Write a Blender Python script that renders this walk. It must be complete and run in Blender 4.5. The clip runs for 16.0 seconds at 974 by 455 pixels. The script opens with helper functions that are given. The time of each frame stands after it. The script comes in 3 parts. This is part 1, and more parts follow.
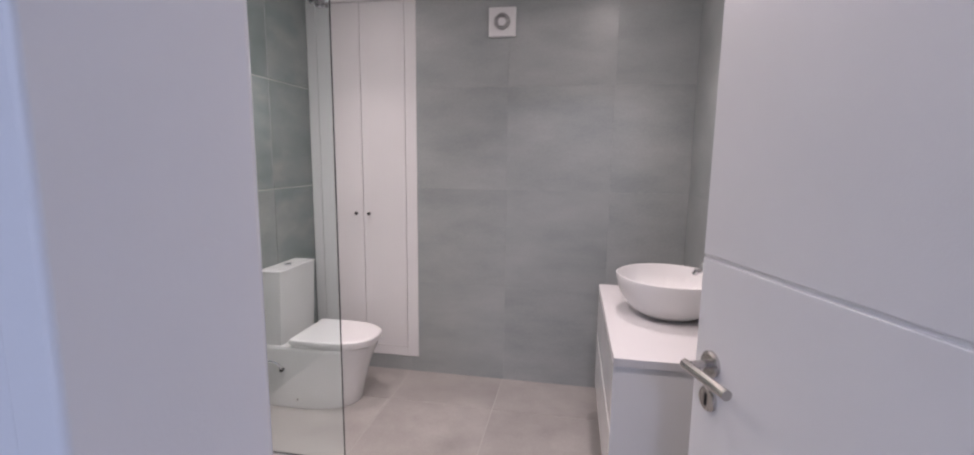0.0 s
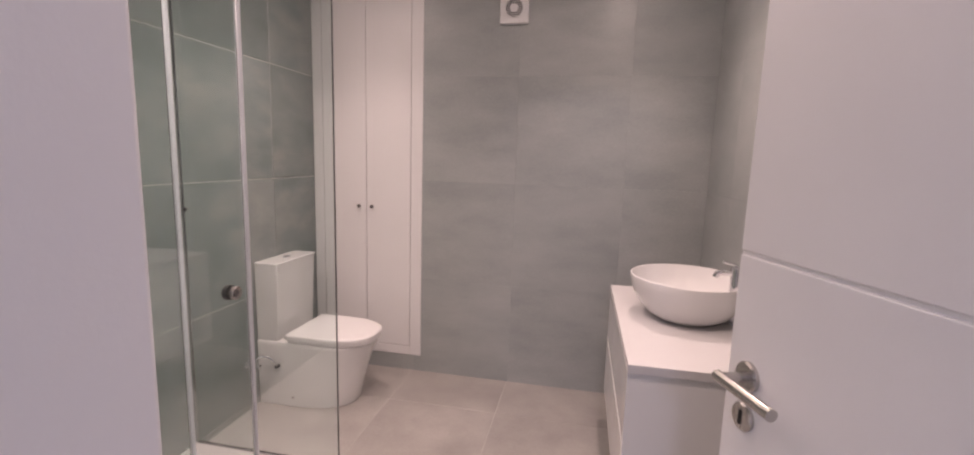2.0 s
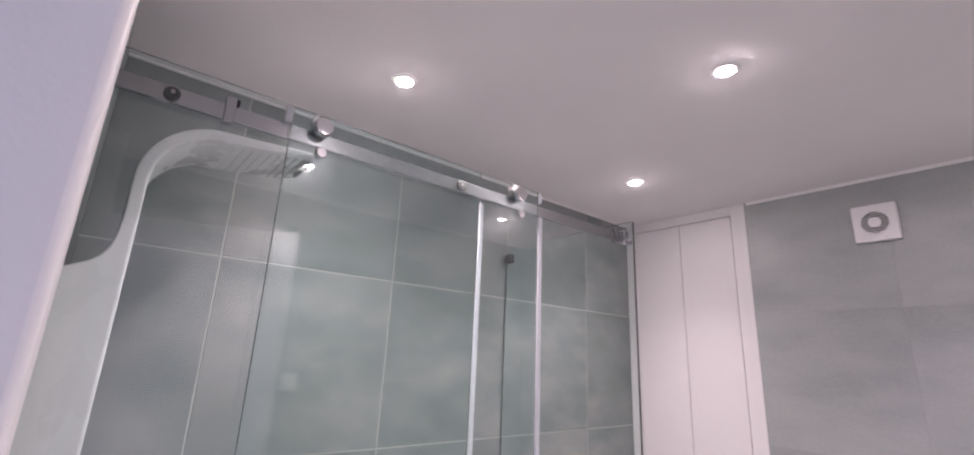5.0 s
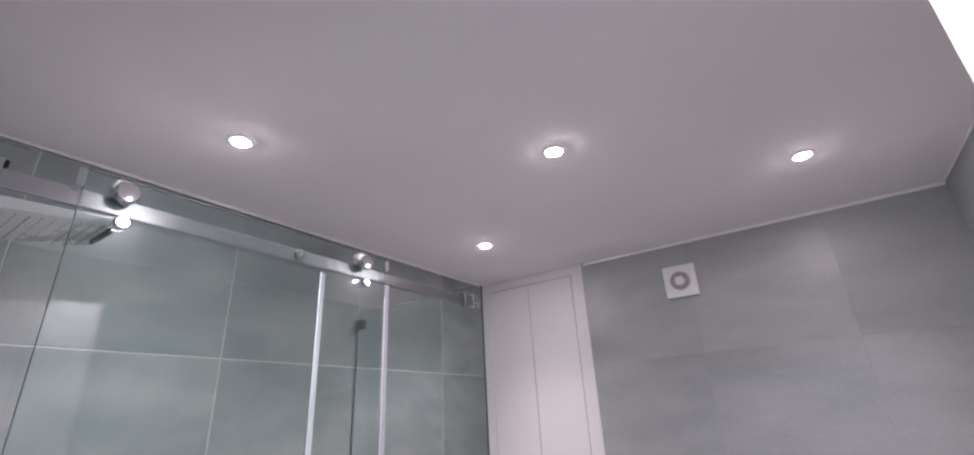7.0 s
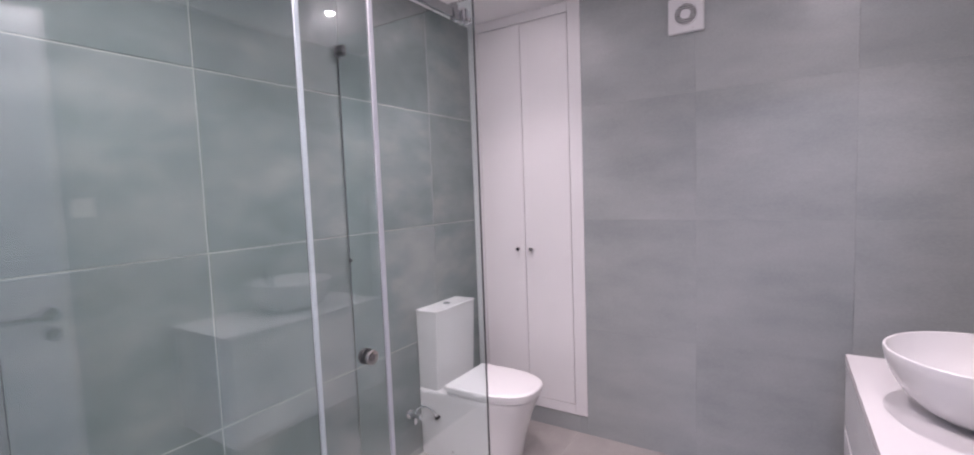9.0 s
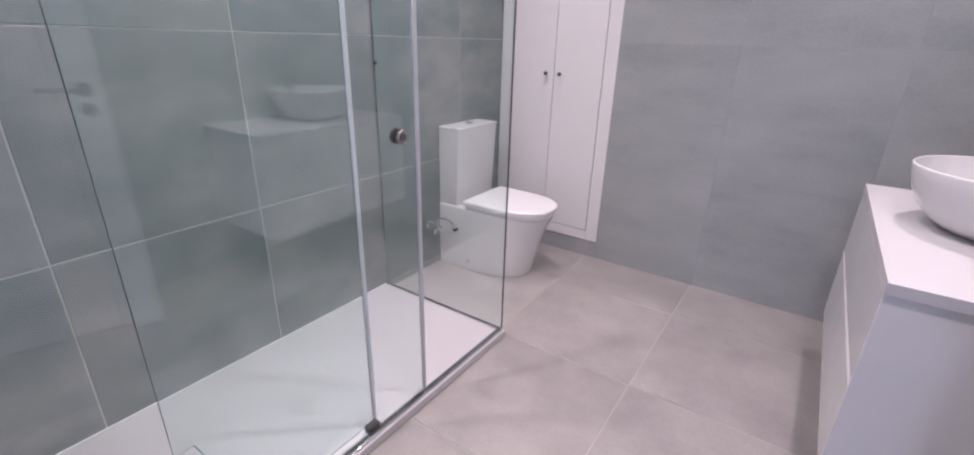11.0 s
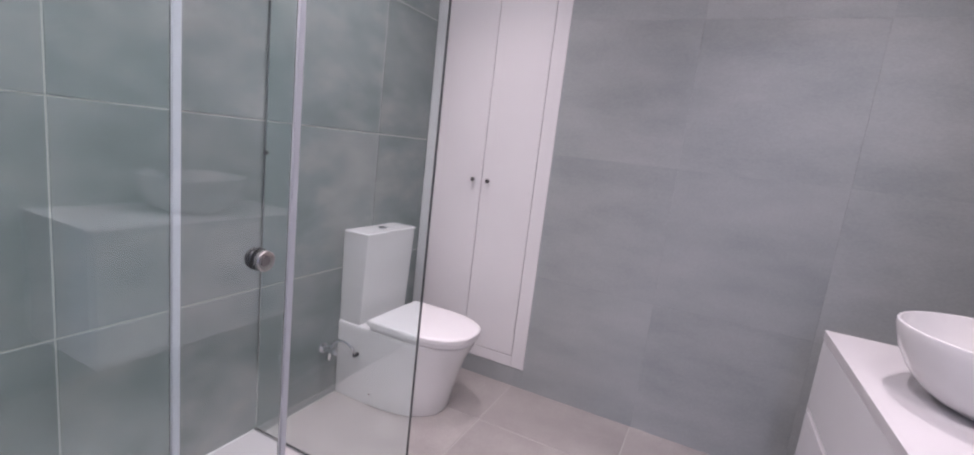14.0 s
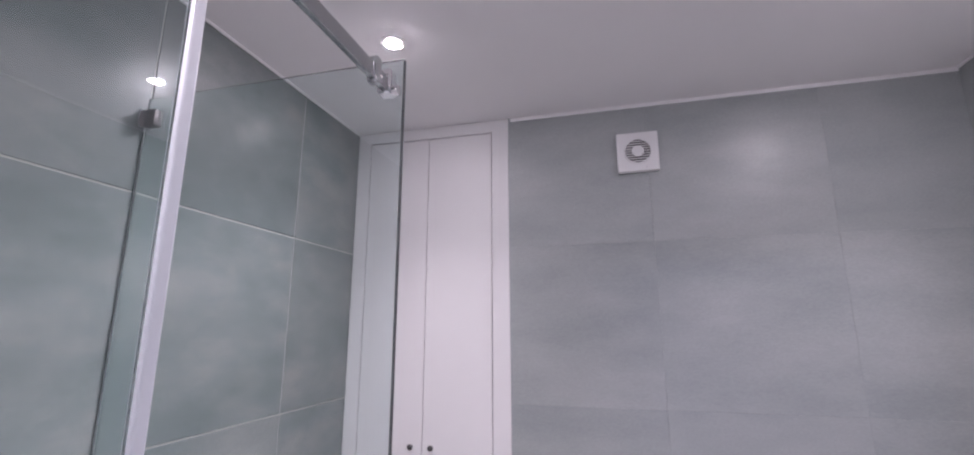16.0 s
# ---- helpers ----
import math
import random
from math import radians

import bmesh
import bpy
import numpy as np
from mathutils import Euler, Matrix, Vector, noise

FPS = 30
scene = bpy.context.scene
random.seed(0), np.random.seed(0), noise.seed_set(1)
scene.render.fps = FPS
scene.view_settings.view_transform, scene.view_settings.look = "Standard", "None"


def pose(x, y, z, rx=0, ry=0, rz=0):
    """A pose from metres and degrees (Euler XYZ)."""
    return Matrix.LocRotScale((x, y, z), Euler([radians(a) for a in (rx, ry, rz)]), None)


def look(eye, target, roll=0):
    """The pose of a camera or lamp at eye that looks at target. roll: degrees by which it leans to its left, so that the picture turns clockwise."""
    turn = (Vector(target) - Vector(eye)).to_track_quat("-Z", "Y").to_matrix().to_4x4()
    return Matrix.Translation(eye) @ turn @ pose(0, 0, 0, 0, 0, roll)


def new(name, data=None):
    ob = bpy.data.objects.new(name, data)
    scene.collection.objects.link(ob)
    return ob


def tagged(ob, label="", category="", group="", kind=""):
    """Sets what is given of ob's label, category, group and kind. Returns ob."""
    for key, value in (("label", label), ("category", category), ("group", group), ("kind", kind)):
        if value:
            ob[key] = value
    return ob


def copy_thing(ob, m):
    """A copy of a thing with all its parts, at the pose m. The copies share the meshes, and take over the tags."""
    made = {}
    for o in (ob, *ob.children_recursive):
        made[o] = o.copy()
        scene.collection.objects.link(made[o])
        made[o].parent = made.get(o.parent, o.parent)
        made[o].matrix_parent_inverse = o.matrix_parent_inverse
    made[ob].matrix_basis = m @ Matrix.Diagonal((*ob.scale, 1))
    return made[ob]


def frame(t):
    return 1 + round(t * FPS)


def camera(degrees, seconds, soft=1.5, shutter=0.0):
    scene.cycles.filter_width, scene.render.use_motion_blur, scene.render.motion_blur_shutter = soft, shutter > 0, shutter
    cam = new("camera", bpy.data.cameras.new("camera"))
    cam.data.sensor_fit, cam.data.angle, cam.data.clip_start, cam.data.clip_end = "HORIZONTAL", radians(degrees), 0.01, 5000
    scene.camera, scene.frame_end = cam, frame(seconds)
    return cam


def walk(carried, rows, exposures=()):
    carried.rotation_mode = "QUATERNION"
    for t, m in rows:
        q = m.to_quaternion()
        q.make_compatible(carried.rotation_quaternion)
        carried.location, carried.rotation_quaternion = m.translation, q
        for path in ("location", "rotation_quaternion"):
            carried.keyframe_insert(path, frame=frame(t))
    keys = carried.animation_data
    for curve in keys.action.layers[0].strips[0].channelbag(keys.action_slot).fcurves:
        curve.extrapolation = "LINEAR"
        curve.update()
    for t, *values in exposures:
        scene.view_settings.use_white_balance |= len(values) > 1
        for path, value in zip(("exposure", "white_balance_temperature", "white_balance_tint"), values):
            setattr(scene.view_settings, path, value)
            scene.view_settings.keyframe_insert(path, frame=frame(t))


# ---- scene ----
cam = camera(91.9, 16.0, 2.0)
EXPOSURES = [(0, -0.40, 5700, 27), (1, -0.42, 6200, 30), (1.5, -0.42, 6350, 33), (2.5, -0.35, 6750, 41), (3.1, -0.25, 6950, 45), (3.7, -0.2, 6200, 41), (4.8, -0.08, 5750, 36), (7.5, -0.28, 5480, 31), (9, -0.15, 5500, 34), (12.4, -0.22, 5450, 32), (13.5, -0.25, 5430, 32), (15, -0.22, 5400, 33), (16, -0.18, 5330, 33)]
PATH = [
    (0, (1.655, 0.614, 1.385), (1.301, 2.561, 1.095), 0.7),
    (0.5, (1.660, 0.590, 1.384), (1.300, 2.538, 1.108), 1.8),
    (1, (1.662, 0.580, 1.382), (1.295, 2.527, 1.110), 1.5),
    (1.5, (1.655, 0.629, 1.375), (1.301, 2.577, 1.089), 1.9),
    (2, (1.639, 0.725, 1.345), (1.254, 2.666, 1.053), 1.8),
    (2.5, (1.626, 0.825, 1.346), (0.933, 2.677, 1.046), 1.4),
    (3, (1.611, 0.879, 1.37), (0.558, 2.56, 1.116), 0.9),
    (3.5, (1.613, 0.884, 1.404), (0.217, 2.313, 1.309), 1.0),
    (4, (1.606, 0.885, 1.451), (0.117, 2.218, 1.528), 2.0),
    (4.5, (1.628, 0.904, 1.505), (0.114, 2.182, 1.78), 2.4),
    (5, (1.651, 0.923, 1.532), (0.159, 2.146, 2.062), 2.6),
    (5.2, (1.671, 0.923, 1.542), (0.188, 2.118, 2.150), 2.7),
    (7.3, (1.706, 0.96, 1.568), (0.719, 2.542, 2.289), -3.0),
    (7.5, (1.694, 0.97, 1.549), (0.689, 2.59, 2.155), -3.0),
    (8, (1.665, 0.988, 1.475), (0.626, 2.669, 1.786), -2.9),
    (8.5, (1.65, 1.006, 1.41), (0.579, 2.693, 1.486), -2.7),
    (9, (1.616, 0.992, 1.371), (0.55, 2.677, 1.219), -2.1),
    (9.5, (1.61, 0.977, 1.321), (0.549, 2.632, 0.955), -1.4),
    (10, (1.61, 0.96, 1.279), (0.558, 2.575, 0.747), -0.9),
    (10.2, (1.609, 0.954, 1.264), (0.561, 2.553, 0.677), -1.0),
    (12.3, (1.598, 0.908, 1.126), (0.615, 2.428, 0.274), 8.6),
    (12.5, (1.586, 0.915, 1.131), (0.614, 2.469, 0.332), 9.3),
    (13, (1.556, 0.992, 1.142), (0.648, 2.664, 0.525), 9.1),
    (13.5, (1.5, 1.15, 1.157), (0.748, 2.936, 0.665), 9.3),
    (14, (1.424, 1.258, 1.202), (0.583, 3.041, 0.864), 6.7),
    (14.5, (1.359, 1.314, 1.258), (0.45, 3.086, 1.068), 4.5),
    (15, (1.27, 1.428, 1.348), (0.295, 3.174, 1.372), 2.7),
    (15.5, (1.207, 1.539, 1.416), (0.291, 3.302, 1.641), 1.5),
    (16, (1.099, 1.57, 1.48), (0.598, 3.461, 1.899), -0.1),
]
walk(cam, [(t, look(eye, target, roll)) for t, eye, target, roll in PATH], EXPOSURES)

# ---- world and light ----
world = bpy.data.worlds.new("world")
scene.world = world
world.use_nodes = True
world.node_tree.nodes["Background"].inputs[0].default_value = (0.5, 0.55, 0.6, 1)
world.node_tree.nodes["Background"].inputs[1].default_value = 0.05

CEILING = 2.36
WEST, EAST, SOUTH, NORTH = 0.0, 2.294, 0.856, 3.42
FACE = 0.912  # bathroom face of the door casing, proud of the tiles
HALL_SOUTH, HALL_WEST, HALL_EAST, WALL_HALL = -2.2, 0.3, 2.9, 0.79
JAMB, HINGE = 1.437, 2.20
DOOR_TOP = 2.06
DOWNLIGHTS = [(0.475, 2.777), (0.458, 1.539), (1.16, 2.187), (1.828, 2.768), (1.85, 1.576)]
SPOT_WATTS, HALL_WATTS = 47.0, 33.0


def spot_lamp(x, y):
    data = bpy.data.lights.new("downlight_beam", "SPOT")
    data.energy, data.color = SPOT_WATTS, (1.0, 0.85, 0.665)
    data.spot_size, data.spot_blend, data.shadow_soft_size = radians(112), 1.0, 0.020
    ob = new("downlight_beam", data)
    ob.matrix_world = pose(x, y, CEILING - 0.018)


for lx, ly in DOWNLIGHTS:
    spot_lamp(lx, ly)
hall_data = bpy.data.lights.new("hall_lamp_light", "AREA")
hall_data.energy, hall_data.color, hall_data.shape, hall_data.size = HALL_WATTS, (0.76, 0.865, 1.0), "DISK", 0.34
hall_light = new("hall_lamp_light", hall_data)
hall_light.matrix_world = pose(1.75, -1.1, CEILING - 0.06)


# ---- materials ----
def base_material(name, color, rough=0.5, metal=0.0):
    mat = bpy.data.materials.new(name)
    mat.use_nodes = True
    b = mat.node_tree.nodes["Principled BSDF"]
    b.inputs["Base Color"].default_value = (*color, 1)
    b.inputs["Roughness"].default_value = rough
    b.inputs["Metallic"].default_value = metal
    return mat, mat.node_tree, b


def node(tree, kind, **inputs):
    n = tree.nodes.new(kind)
    for key, value in inputs.items():
        n.inputs[key.replace("_", " ")].default_value = value
    return n


def noise_node(tree, vector, scale, detail, rough=0.55, distortion=0.0):
    n = node(tree, "ShaderNodeTexNoise", Scale=scale, Detail=detail, Roughness=rough, Distortion=distortion)
    tree.links.new(vector, n.inputs["Vector"])
    return n.outputs["Fac"]


def ramp(tree, fac, stops):
    r = tree.nodes.new("ShaderNodeValToRGB")
    tree.links.new(fac, r.inputs["Fac"])
    while len(r.color_ramp.elements) < len(stops):
        r.color_ramp.elements.new(0.5)
    for e, (at, c) in zip(r.color_ramp.elements, stops):
        e.position, e.color = at, (*c, 1)
    return r.outputs["Color"]


def mix(tree, fac, a, b, blend="MIX"):
    m = tree.nodes.new("ShaderNodeMix")
    m.data_type, m.blend_type = "RGBA", blend
    for value, socket in ((fac, m.inputs[0]), (a, m.inputs[6]), (b, m.inputs[7])):
        if hasattr(value, "is_linked"):
            tree.links.new(value, socket)
        else:
            socket.default_value = value
    return m.outputs[2]


def stone_material(name, dark, mid, light, rough, bump=0.02, stretch=(1, 1, 1), spread=0.09):
    """Cement-look porcelain: broad clouds, streaks, fine grain, each tile cut from another part of the pattern."""
    mat, tree, b = base_material(name, mid, rough)
    geo = tree.nodes.new("ShaderNodeNewGeometry")
    info = tree.nodes.new("ShaderNodeObjectInfo")
    shift = tree.nodes.new("ShaderNodeVectorMath")
    shift.operation = "MULTIPLY_ADD"
    tree.links.new(info.outputs["Random"], shift.inputs[0])
    shift.inputs[1].default_value = (7.0, 13.0, 5.0)
    scaled = tree.nodes.new("ShaderNodeVectorMath")
    scaled.operation = "MULTIPLY"
    tree.links.new(geo.outputs["Position"], scaled.inputs[0])
    scaled.inputs[1].default_value = stretch
    tree.links.new(scaled.outputs[0], shift.inputs[2])
    v = shift.outputs[0]
    clouds = noise_node(tree, v, 2.3, 4, 0.5, 0.0)
    col = ramp(tree, clouds, [(0.22, dark), (0.5, mid), (0.78, light)])
    blots = noise_node(tree, v, 6.0, 4, 0.55, 0.0)
    col = mix(tree, 0.42, col, ramp(tree, blots, [(0.22, dark), (0.5, mid), (0.78, light)]))
    grain = noise_node(tree, v, 140, 3, 0.6)
    col = mix(tree, 0.10, col, ramp(tree, grain, [(0.3, (0.1, 0.1, 0.1)), (0.7, (0.75, 0.75, 0.75))]), "OVERLAY")
    tone = tree.nodes.new("ShaderNodeMapRange")
    tree.links.new(info.outputs["Random"], tone.inputs[0])
    tone.inputs[3].default_value, tone.inputs[4].default_value = 1 - spread, 1 + spread
    grey = tree.nodes.new("ShaderNodeCombineColor")
    for k in range(3):
        tree.links.new(tone.outputs[0], grey.inputs[k])
    col = mix(tree, 1.0, col, grey.outputs[0], "MULTIPLY")
    tree.links.new(col, b.inputs["Base Color"])
    r = tree.nodes.new("ShaderNodeMapRange")
    tree.links.new(blots, r.inputs[0])
    r.inputs[3].default_value, r.inputs[4].default_value = rough - 0.07, rough + 0.1
    tree.links.new(r.outputs[0], b.inputs["Roughness"])
    bp = node(tree, "ShaderNodeBump", Strength=0.12, Distance=bump)
    tree.links.new(blots, bp.inputs["Height"])
    tree.links.new(bp.outputs[0], b.inputs["Normal"])
    return mat


def paint_material(name, color, rough, wear=0.05, bump=0.15, scale=220, span=0.07):
    """Paint, lacquer or enamel with slight mottling and orange peel."""
    mat, tree, b = base_material(name, color, rough)
    v = tree.nodes.new("ShaderNodeNewGeometry").outputs["Position"]
    broad = noise_node(tree, v, 2.3, 4)
    low = tuple(c * (1 - wear) for c in color)
    tree.links.new(ramp(tree, broad, [(0.3, low), (0.7, color)]), b.inputs["Base Color"])
    fine = noise_node(tree, v, scale, 2)
    r = tree.nodes.new("ShaderNodeMapRange")
    tree.links.new(noise_node(tree, v, 9, 4), r.inputs[0])
    r.inputs[3].default_value, r.inputs[4].default_value = max(rough - span, 0.01), rough + span
    tree.links.new(r.outputs[0], b.inputs["Roughness"])
    bp = node(tree, "ShaderNodeBump", Strength=bump, Distance=0.0008)
    tree.links.new(fine, bp.inputs["Height"])
    tree.links.new(bp.outputs[0], b.inputs["Normal"])
    return mat


def metal_material(name, color, rough, brushed=True):
    mat, tree, b = base_material(name, color, rough, 1.0)
    v = tree.nodes.new("ShaderNodeNewGeometry").outputs["Position"]
    r = tree.nodes.new("ShaderNodeMapRange")
    tree.links.new(noise_node(tree, v, 90 if brushed else 12, 3), r.inputs[0])
    r.inputs[3].default_value, r.inputs[4].default_value = rough * 0.9, rough * 1.15
    tree.links.new(r.outputs[0], b.inputs["Roughness"])
    return mat


def glass_material(name, color, ior=1.5):
    mat, tree, b = base_material(name, color, 0.0)
    b.inputs["Transmission Weight"].default_value = 1.0
    b.inputs["IOR"].default_value = ior
    return mat


def glow_material(name, color, strength):
    mat, tree, b = base_material(name, (0.8, 0.8, 0.8), 0.4)
    b.inputs["Emission Color"].default_value = (*color, 1)
    b.inputs["Emission Strength"].default_value = strength
    return mat


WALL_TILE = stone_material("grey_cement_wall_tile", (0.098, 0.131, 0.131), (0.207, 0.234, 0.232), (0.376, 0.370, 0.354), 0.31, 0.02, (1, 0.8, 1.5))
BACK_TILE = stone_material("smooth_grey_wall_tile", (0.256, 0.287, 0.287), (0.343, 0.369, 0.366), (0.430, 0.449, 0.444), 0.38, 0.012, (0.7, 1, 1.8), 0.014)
FLOOR_TILE = stone_material("warm_grey_floor_tile", (0.25, 0.236, 0.224), (0.345, 0.326, 0.309), (0.455, 0.432, 0.412), 0.36, 0.02, (1, 1, 1), 0.04)
GROUT_LIGHT = paint_material("pale_grout", (0.50, 0.50, 0.48), 0.9, 0.15)
GROUT_GREY = paint_material("grey_grout", (0.42, 0.43, 0.43), 0.9, 0.15)
GROUT_FLOOR = paint_material("floor_grout", (0.48, 0.46, 0.445), 0.9, 0.2)
CEILING_PAINT = paint_material("white_ceiling_paint", (0.90, 0.89, 0.89), 0.85, 0.03, 0.3, 300)
WALL_PAINT = paint_material("white_wall_paint", (0.78, 0.78, 0.78), 0.8, 0.04, 0.3, 260)
LACQUER = paint_material("white_lacquer", (0.74, 0.735, 0.735), 0.52, 0.03)
DOOR_LACQUER = paint_material("satin_white_door_lacquer", (0.76, 0.76, 0.77), 0.42, 0.04)
TOP_WHITE = paint_material("matt_white_worktop", (0.60, 0.59, 0.595), 0.45, 0.03)
GLOSS = paint_material("gloss_white_front", (0.74, 0.74, 0.745), 0.12, 0.02, 0.05)
CERAMIC = paint_material("white_glazed_ceramic", (0.72, 0.715, 0.712), 0.05, 0.02, 0.0, 30, 0.012)
SEAT_PLASTIC = paint_material("white_seat_plastic", (0.73, 0.725, 0.725), 0.36, 0.02, 0.03)
TRAY_RESIN = paint_material("white_tray_resin", (0.53, 0.52, 0.522), 0.45, 0.04, 0.6, 160)
PLASTIC = paint_material("white_plastic", (0.78, 0.78, 0.78), 0.35, 0.03)
COLUMN_WHITE = paint_material("white_coated_aluminium", (0.74, 0.75, 0.75), 0.28, 0.02)
SEAL = paint_material("milky_seal", (0.62, 0.65, 0.70), 0.42, 0.05)
SEAL.node_tree.nodes["Principled BSDF"].inputs["Transmission Weight"].default_value = 0.25
CHROME = metal_material("chrome", (0.80, 0.80, 0.82), 0.06, False)
STEEL = metal_material("brushed_steel", (0.52, 0.50, 0.48), 0.25)
ALUMINIUM = metal_material("satin_aluminium", (0.46, 0.47, 0.48), 0.16, False)
DARK_STEEL = metal_material("dark_steel", (0.26, 0.25, 0.25), 0.25)
BLACK = paint_material("black_rubber", (0.010, 0.011, 0.012), 0.65, 0.2)
# near-black colour that stands for the shade inside gaps and recesses
GAP_SHADE = paint_material("gap_shade", (0.02, 0.02, 0.024), 0.7, 0.2)
GASKET = paint_material("dark_gasket", (0.06, 0.07, 0.07), 0.4, 0.2)
GLASS = glass_material("clear_shower_glass", (0.90, 0.978, 0.972), 1.6)
LAMP_GLOW = glow_material("lamp_lens", (1.0, 0.86, 0.68), 700.0)
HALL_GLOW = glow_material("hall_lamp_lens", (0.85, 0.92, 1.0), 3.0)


# ---- mesh helpers ----
def box(bm, x0, x1, y0, y1, z0, z1, bevel=0.0, segments=2):
    """A box added to bm, its edges rounded."""
    made = bmesh.ops.create_cube(bm, size=1.0, matrix=Matrix.Translation(((x0 + x1) / 2, (y0 + y1) / 2, (z0 + z1) / 2)) @ Matrix.Diagonal((x1 - x0, y1 - y0, z1 - z0, 1)))
    if bevel:
        edges = {e for v in made["verts"] for e in v.link_edges}
        bmesh.ops.bevel(bm, geom=list(edges), offset=bevel, segments=segments, profile=0.5, affect="EDGES")
    return bm


def boxed(*sizes, bevel=0.0, segments=2):
    return box(bmesh.new(), *sizes, bevel=bevel, segments=segments)


AXIS_TURN = {"x": pose(0, 0, 0, 0, 90, 0), "y": pose(0, 0, 0, -90, 0, 0), "z": Matrix.Identity(4)}


def turned(bm, profile, centre, axis="z", steps=32, ring=False):
    """A turned solid: profile of (radius, height) along the axis; ring: the profile closes on itself round an open middle."""
    m = Matrix.Translation(centre) @ AXIS_TURN[axis]
    rings = []
    for r, h in profile:
        if r < 1e-6:
            rings.append([bm.verts.new(m @ Vector((0, 0, h)))])
        else:
            rings.append([bm.verts.new(m @ Vector((r * math.cos(2 * math.pi * k / steps), r * math.sin(2 * math.pi * k / steps), h))) for k in range(steps)])
    return skin(bm, rings + rings[:1] if ring else rings, not ring)


def skin(bm, rings, caps=True):
    """Joins rings of vertices, each closed, into a surface; open ends of more than one vertex are capped."""
    for a, b in zip(rings, rings[1:]):
        n = max(len(a), len(b))
        for k in range(n):
            quad = [a[k % len(a)], a[(k + 1) % len(a)], b[(k + 1) % len(b)], b[k % len(b)]]
            quad = list(dict.fromkeys(quad))
            if len(quad) > 2:
                bm.faces.new(quad)
    for ring in (rings[0], rings[-1]) if caps else ():
        if len(ring) > 2:
            bm.faces.new(ring)
    bmesh.ops.recalc_face_normals(bm, faces=bm.faces)
    return bm


def loft(outlines):
    bm = bmesh.new()
    return skin(bm, [[bm.verts.new(p) for p in ring] for ring in outlines])


def tube(bm, points, radius, steps=12):
    """A round bar along points."""
    pts = [Vector(p) for p in points]
    rings = []
    for k, p in enumerate(pts):
        d = (pts[min(k + 1, len(pts) - 1)] - pts[max(k - 1, 0)]).normalized()
        side = d.orthogonal().normalized() if k == 0 else (side - d * side.dot(d)).normalized()
        up = d.cross(side)
        rings.append([bm.verts.new(p + radius * (math.cos(2 * math.pi * j / steps) * side + math.sin(2 * math.pi * j / steps) * up)) for j in range(steps)])
    return skin(bm, rings)


def mesh_of(name, bm, material, smooth=True):
    data = bpy.data.meshes.new(name)
    bm.to_mesh(data)
    bm.free()
    data.materials.append(material)
    if smooth:
        data.set_sharp_from_angle(angle=radians(38))
        for p in data.polygons:
            p.use_smooth = max(abs(c) for c in p.normal) < 0.9999
    return data


def part(name, bm, material, parent=None, label=""):
    ob = new(name, mesh_of(name, bm, material))
    ob.parent = parent
    return tagged(ob, label) if label else ob


def thing(name, label, category, at=(0, 0, 0), turn=0.0, group="", kind=""):
    ob = new(name)
    ob.matrix_world = pose(*at, 0, 0, turn)
    ob.empty_display_size = 0.1
    return tagged(ob, label, category, group, kind)


def structure(name, bm, material, label, category):
    ob = new(name, mesh_of(name, bm, material))
    return tagged(ob, label, category, "", "structure")


# ---- walls, floor, ceiling ----
T, G = 0.008, 0.002
bm = boxed(WEST - 0.2, WEST - G, SOUTH, NORTH + 0.5, -0.1, CEILING + 0.1)
wall_west = structure("wall_west", bm, GROUT_LIGHT, "bathroom wall clad in square grey cement-look tiles with pale joints", "wall")
bm = boxed(EAST + G, EAST + 0.2, SOUTH, NORTH + 0.5, -0.1, CEILING + 0.1)
wall_east = structure("wall_east", bm, GROUT_GREY, "bathroom wall clad in grey cement-look tiles behind the vanity", "wall")
bm = bmesh.new()
box(bm, 0.70, EAST, NORTH + G, NORTH + 0.2, -0.1, CEILING + 0.1)
box(bm, WEST, 0.70, NORTH + G, NORTH + 0.2, -0.1, 0.098)
wall_north = structure("wall_north", bm, GROUT_GREY, "bathroom end wall in smooth grey tiles with tone-in-tone joints", "wall")
bm = bmesh.new()
box(bm, WEST - 0.2, JAMB - 0.03, WALL_HALL, SOUTH - G - T, -0.1, CEILING + 0.1)
box(bm, HINGE + 0.03, HALL_EAST + 0.1, WALL_HALL, SOUTH - G - T, -0.1, CEILING + 0.1)
box(bm, JAMB - 0.03, HINGE + 0.03, WALL_HALL, SOUTH - G - T, DOOR_TOP + 0.03, CEILING + 0.1)
wall_south = structure("wall_south", bm, WALL_PAINT, "white partition wall holding the bathroom doorway", "wall")
structure("wall_hall_south", boxed(HALL_WEST, HALL_EAST, HALL_SOUTH - 0.1, HALL_SOUTH, 0, CEILING), WALL_PAINT, "plain white hallway wall", "wall")
structure("wall_hall_west", boxed(HALL_WEST - 0.1, HALL_WEST, HALL_SOUTH - 0.1, WALL_HALL, 0, CEILING), WALL_PAINT, "plain white hallway end wall", "wall")
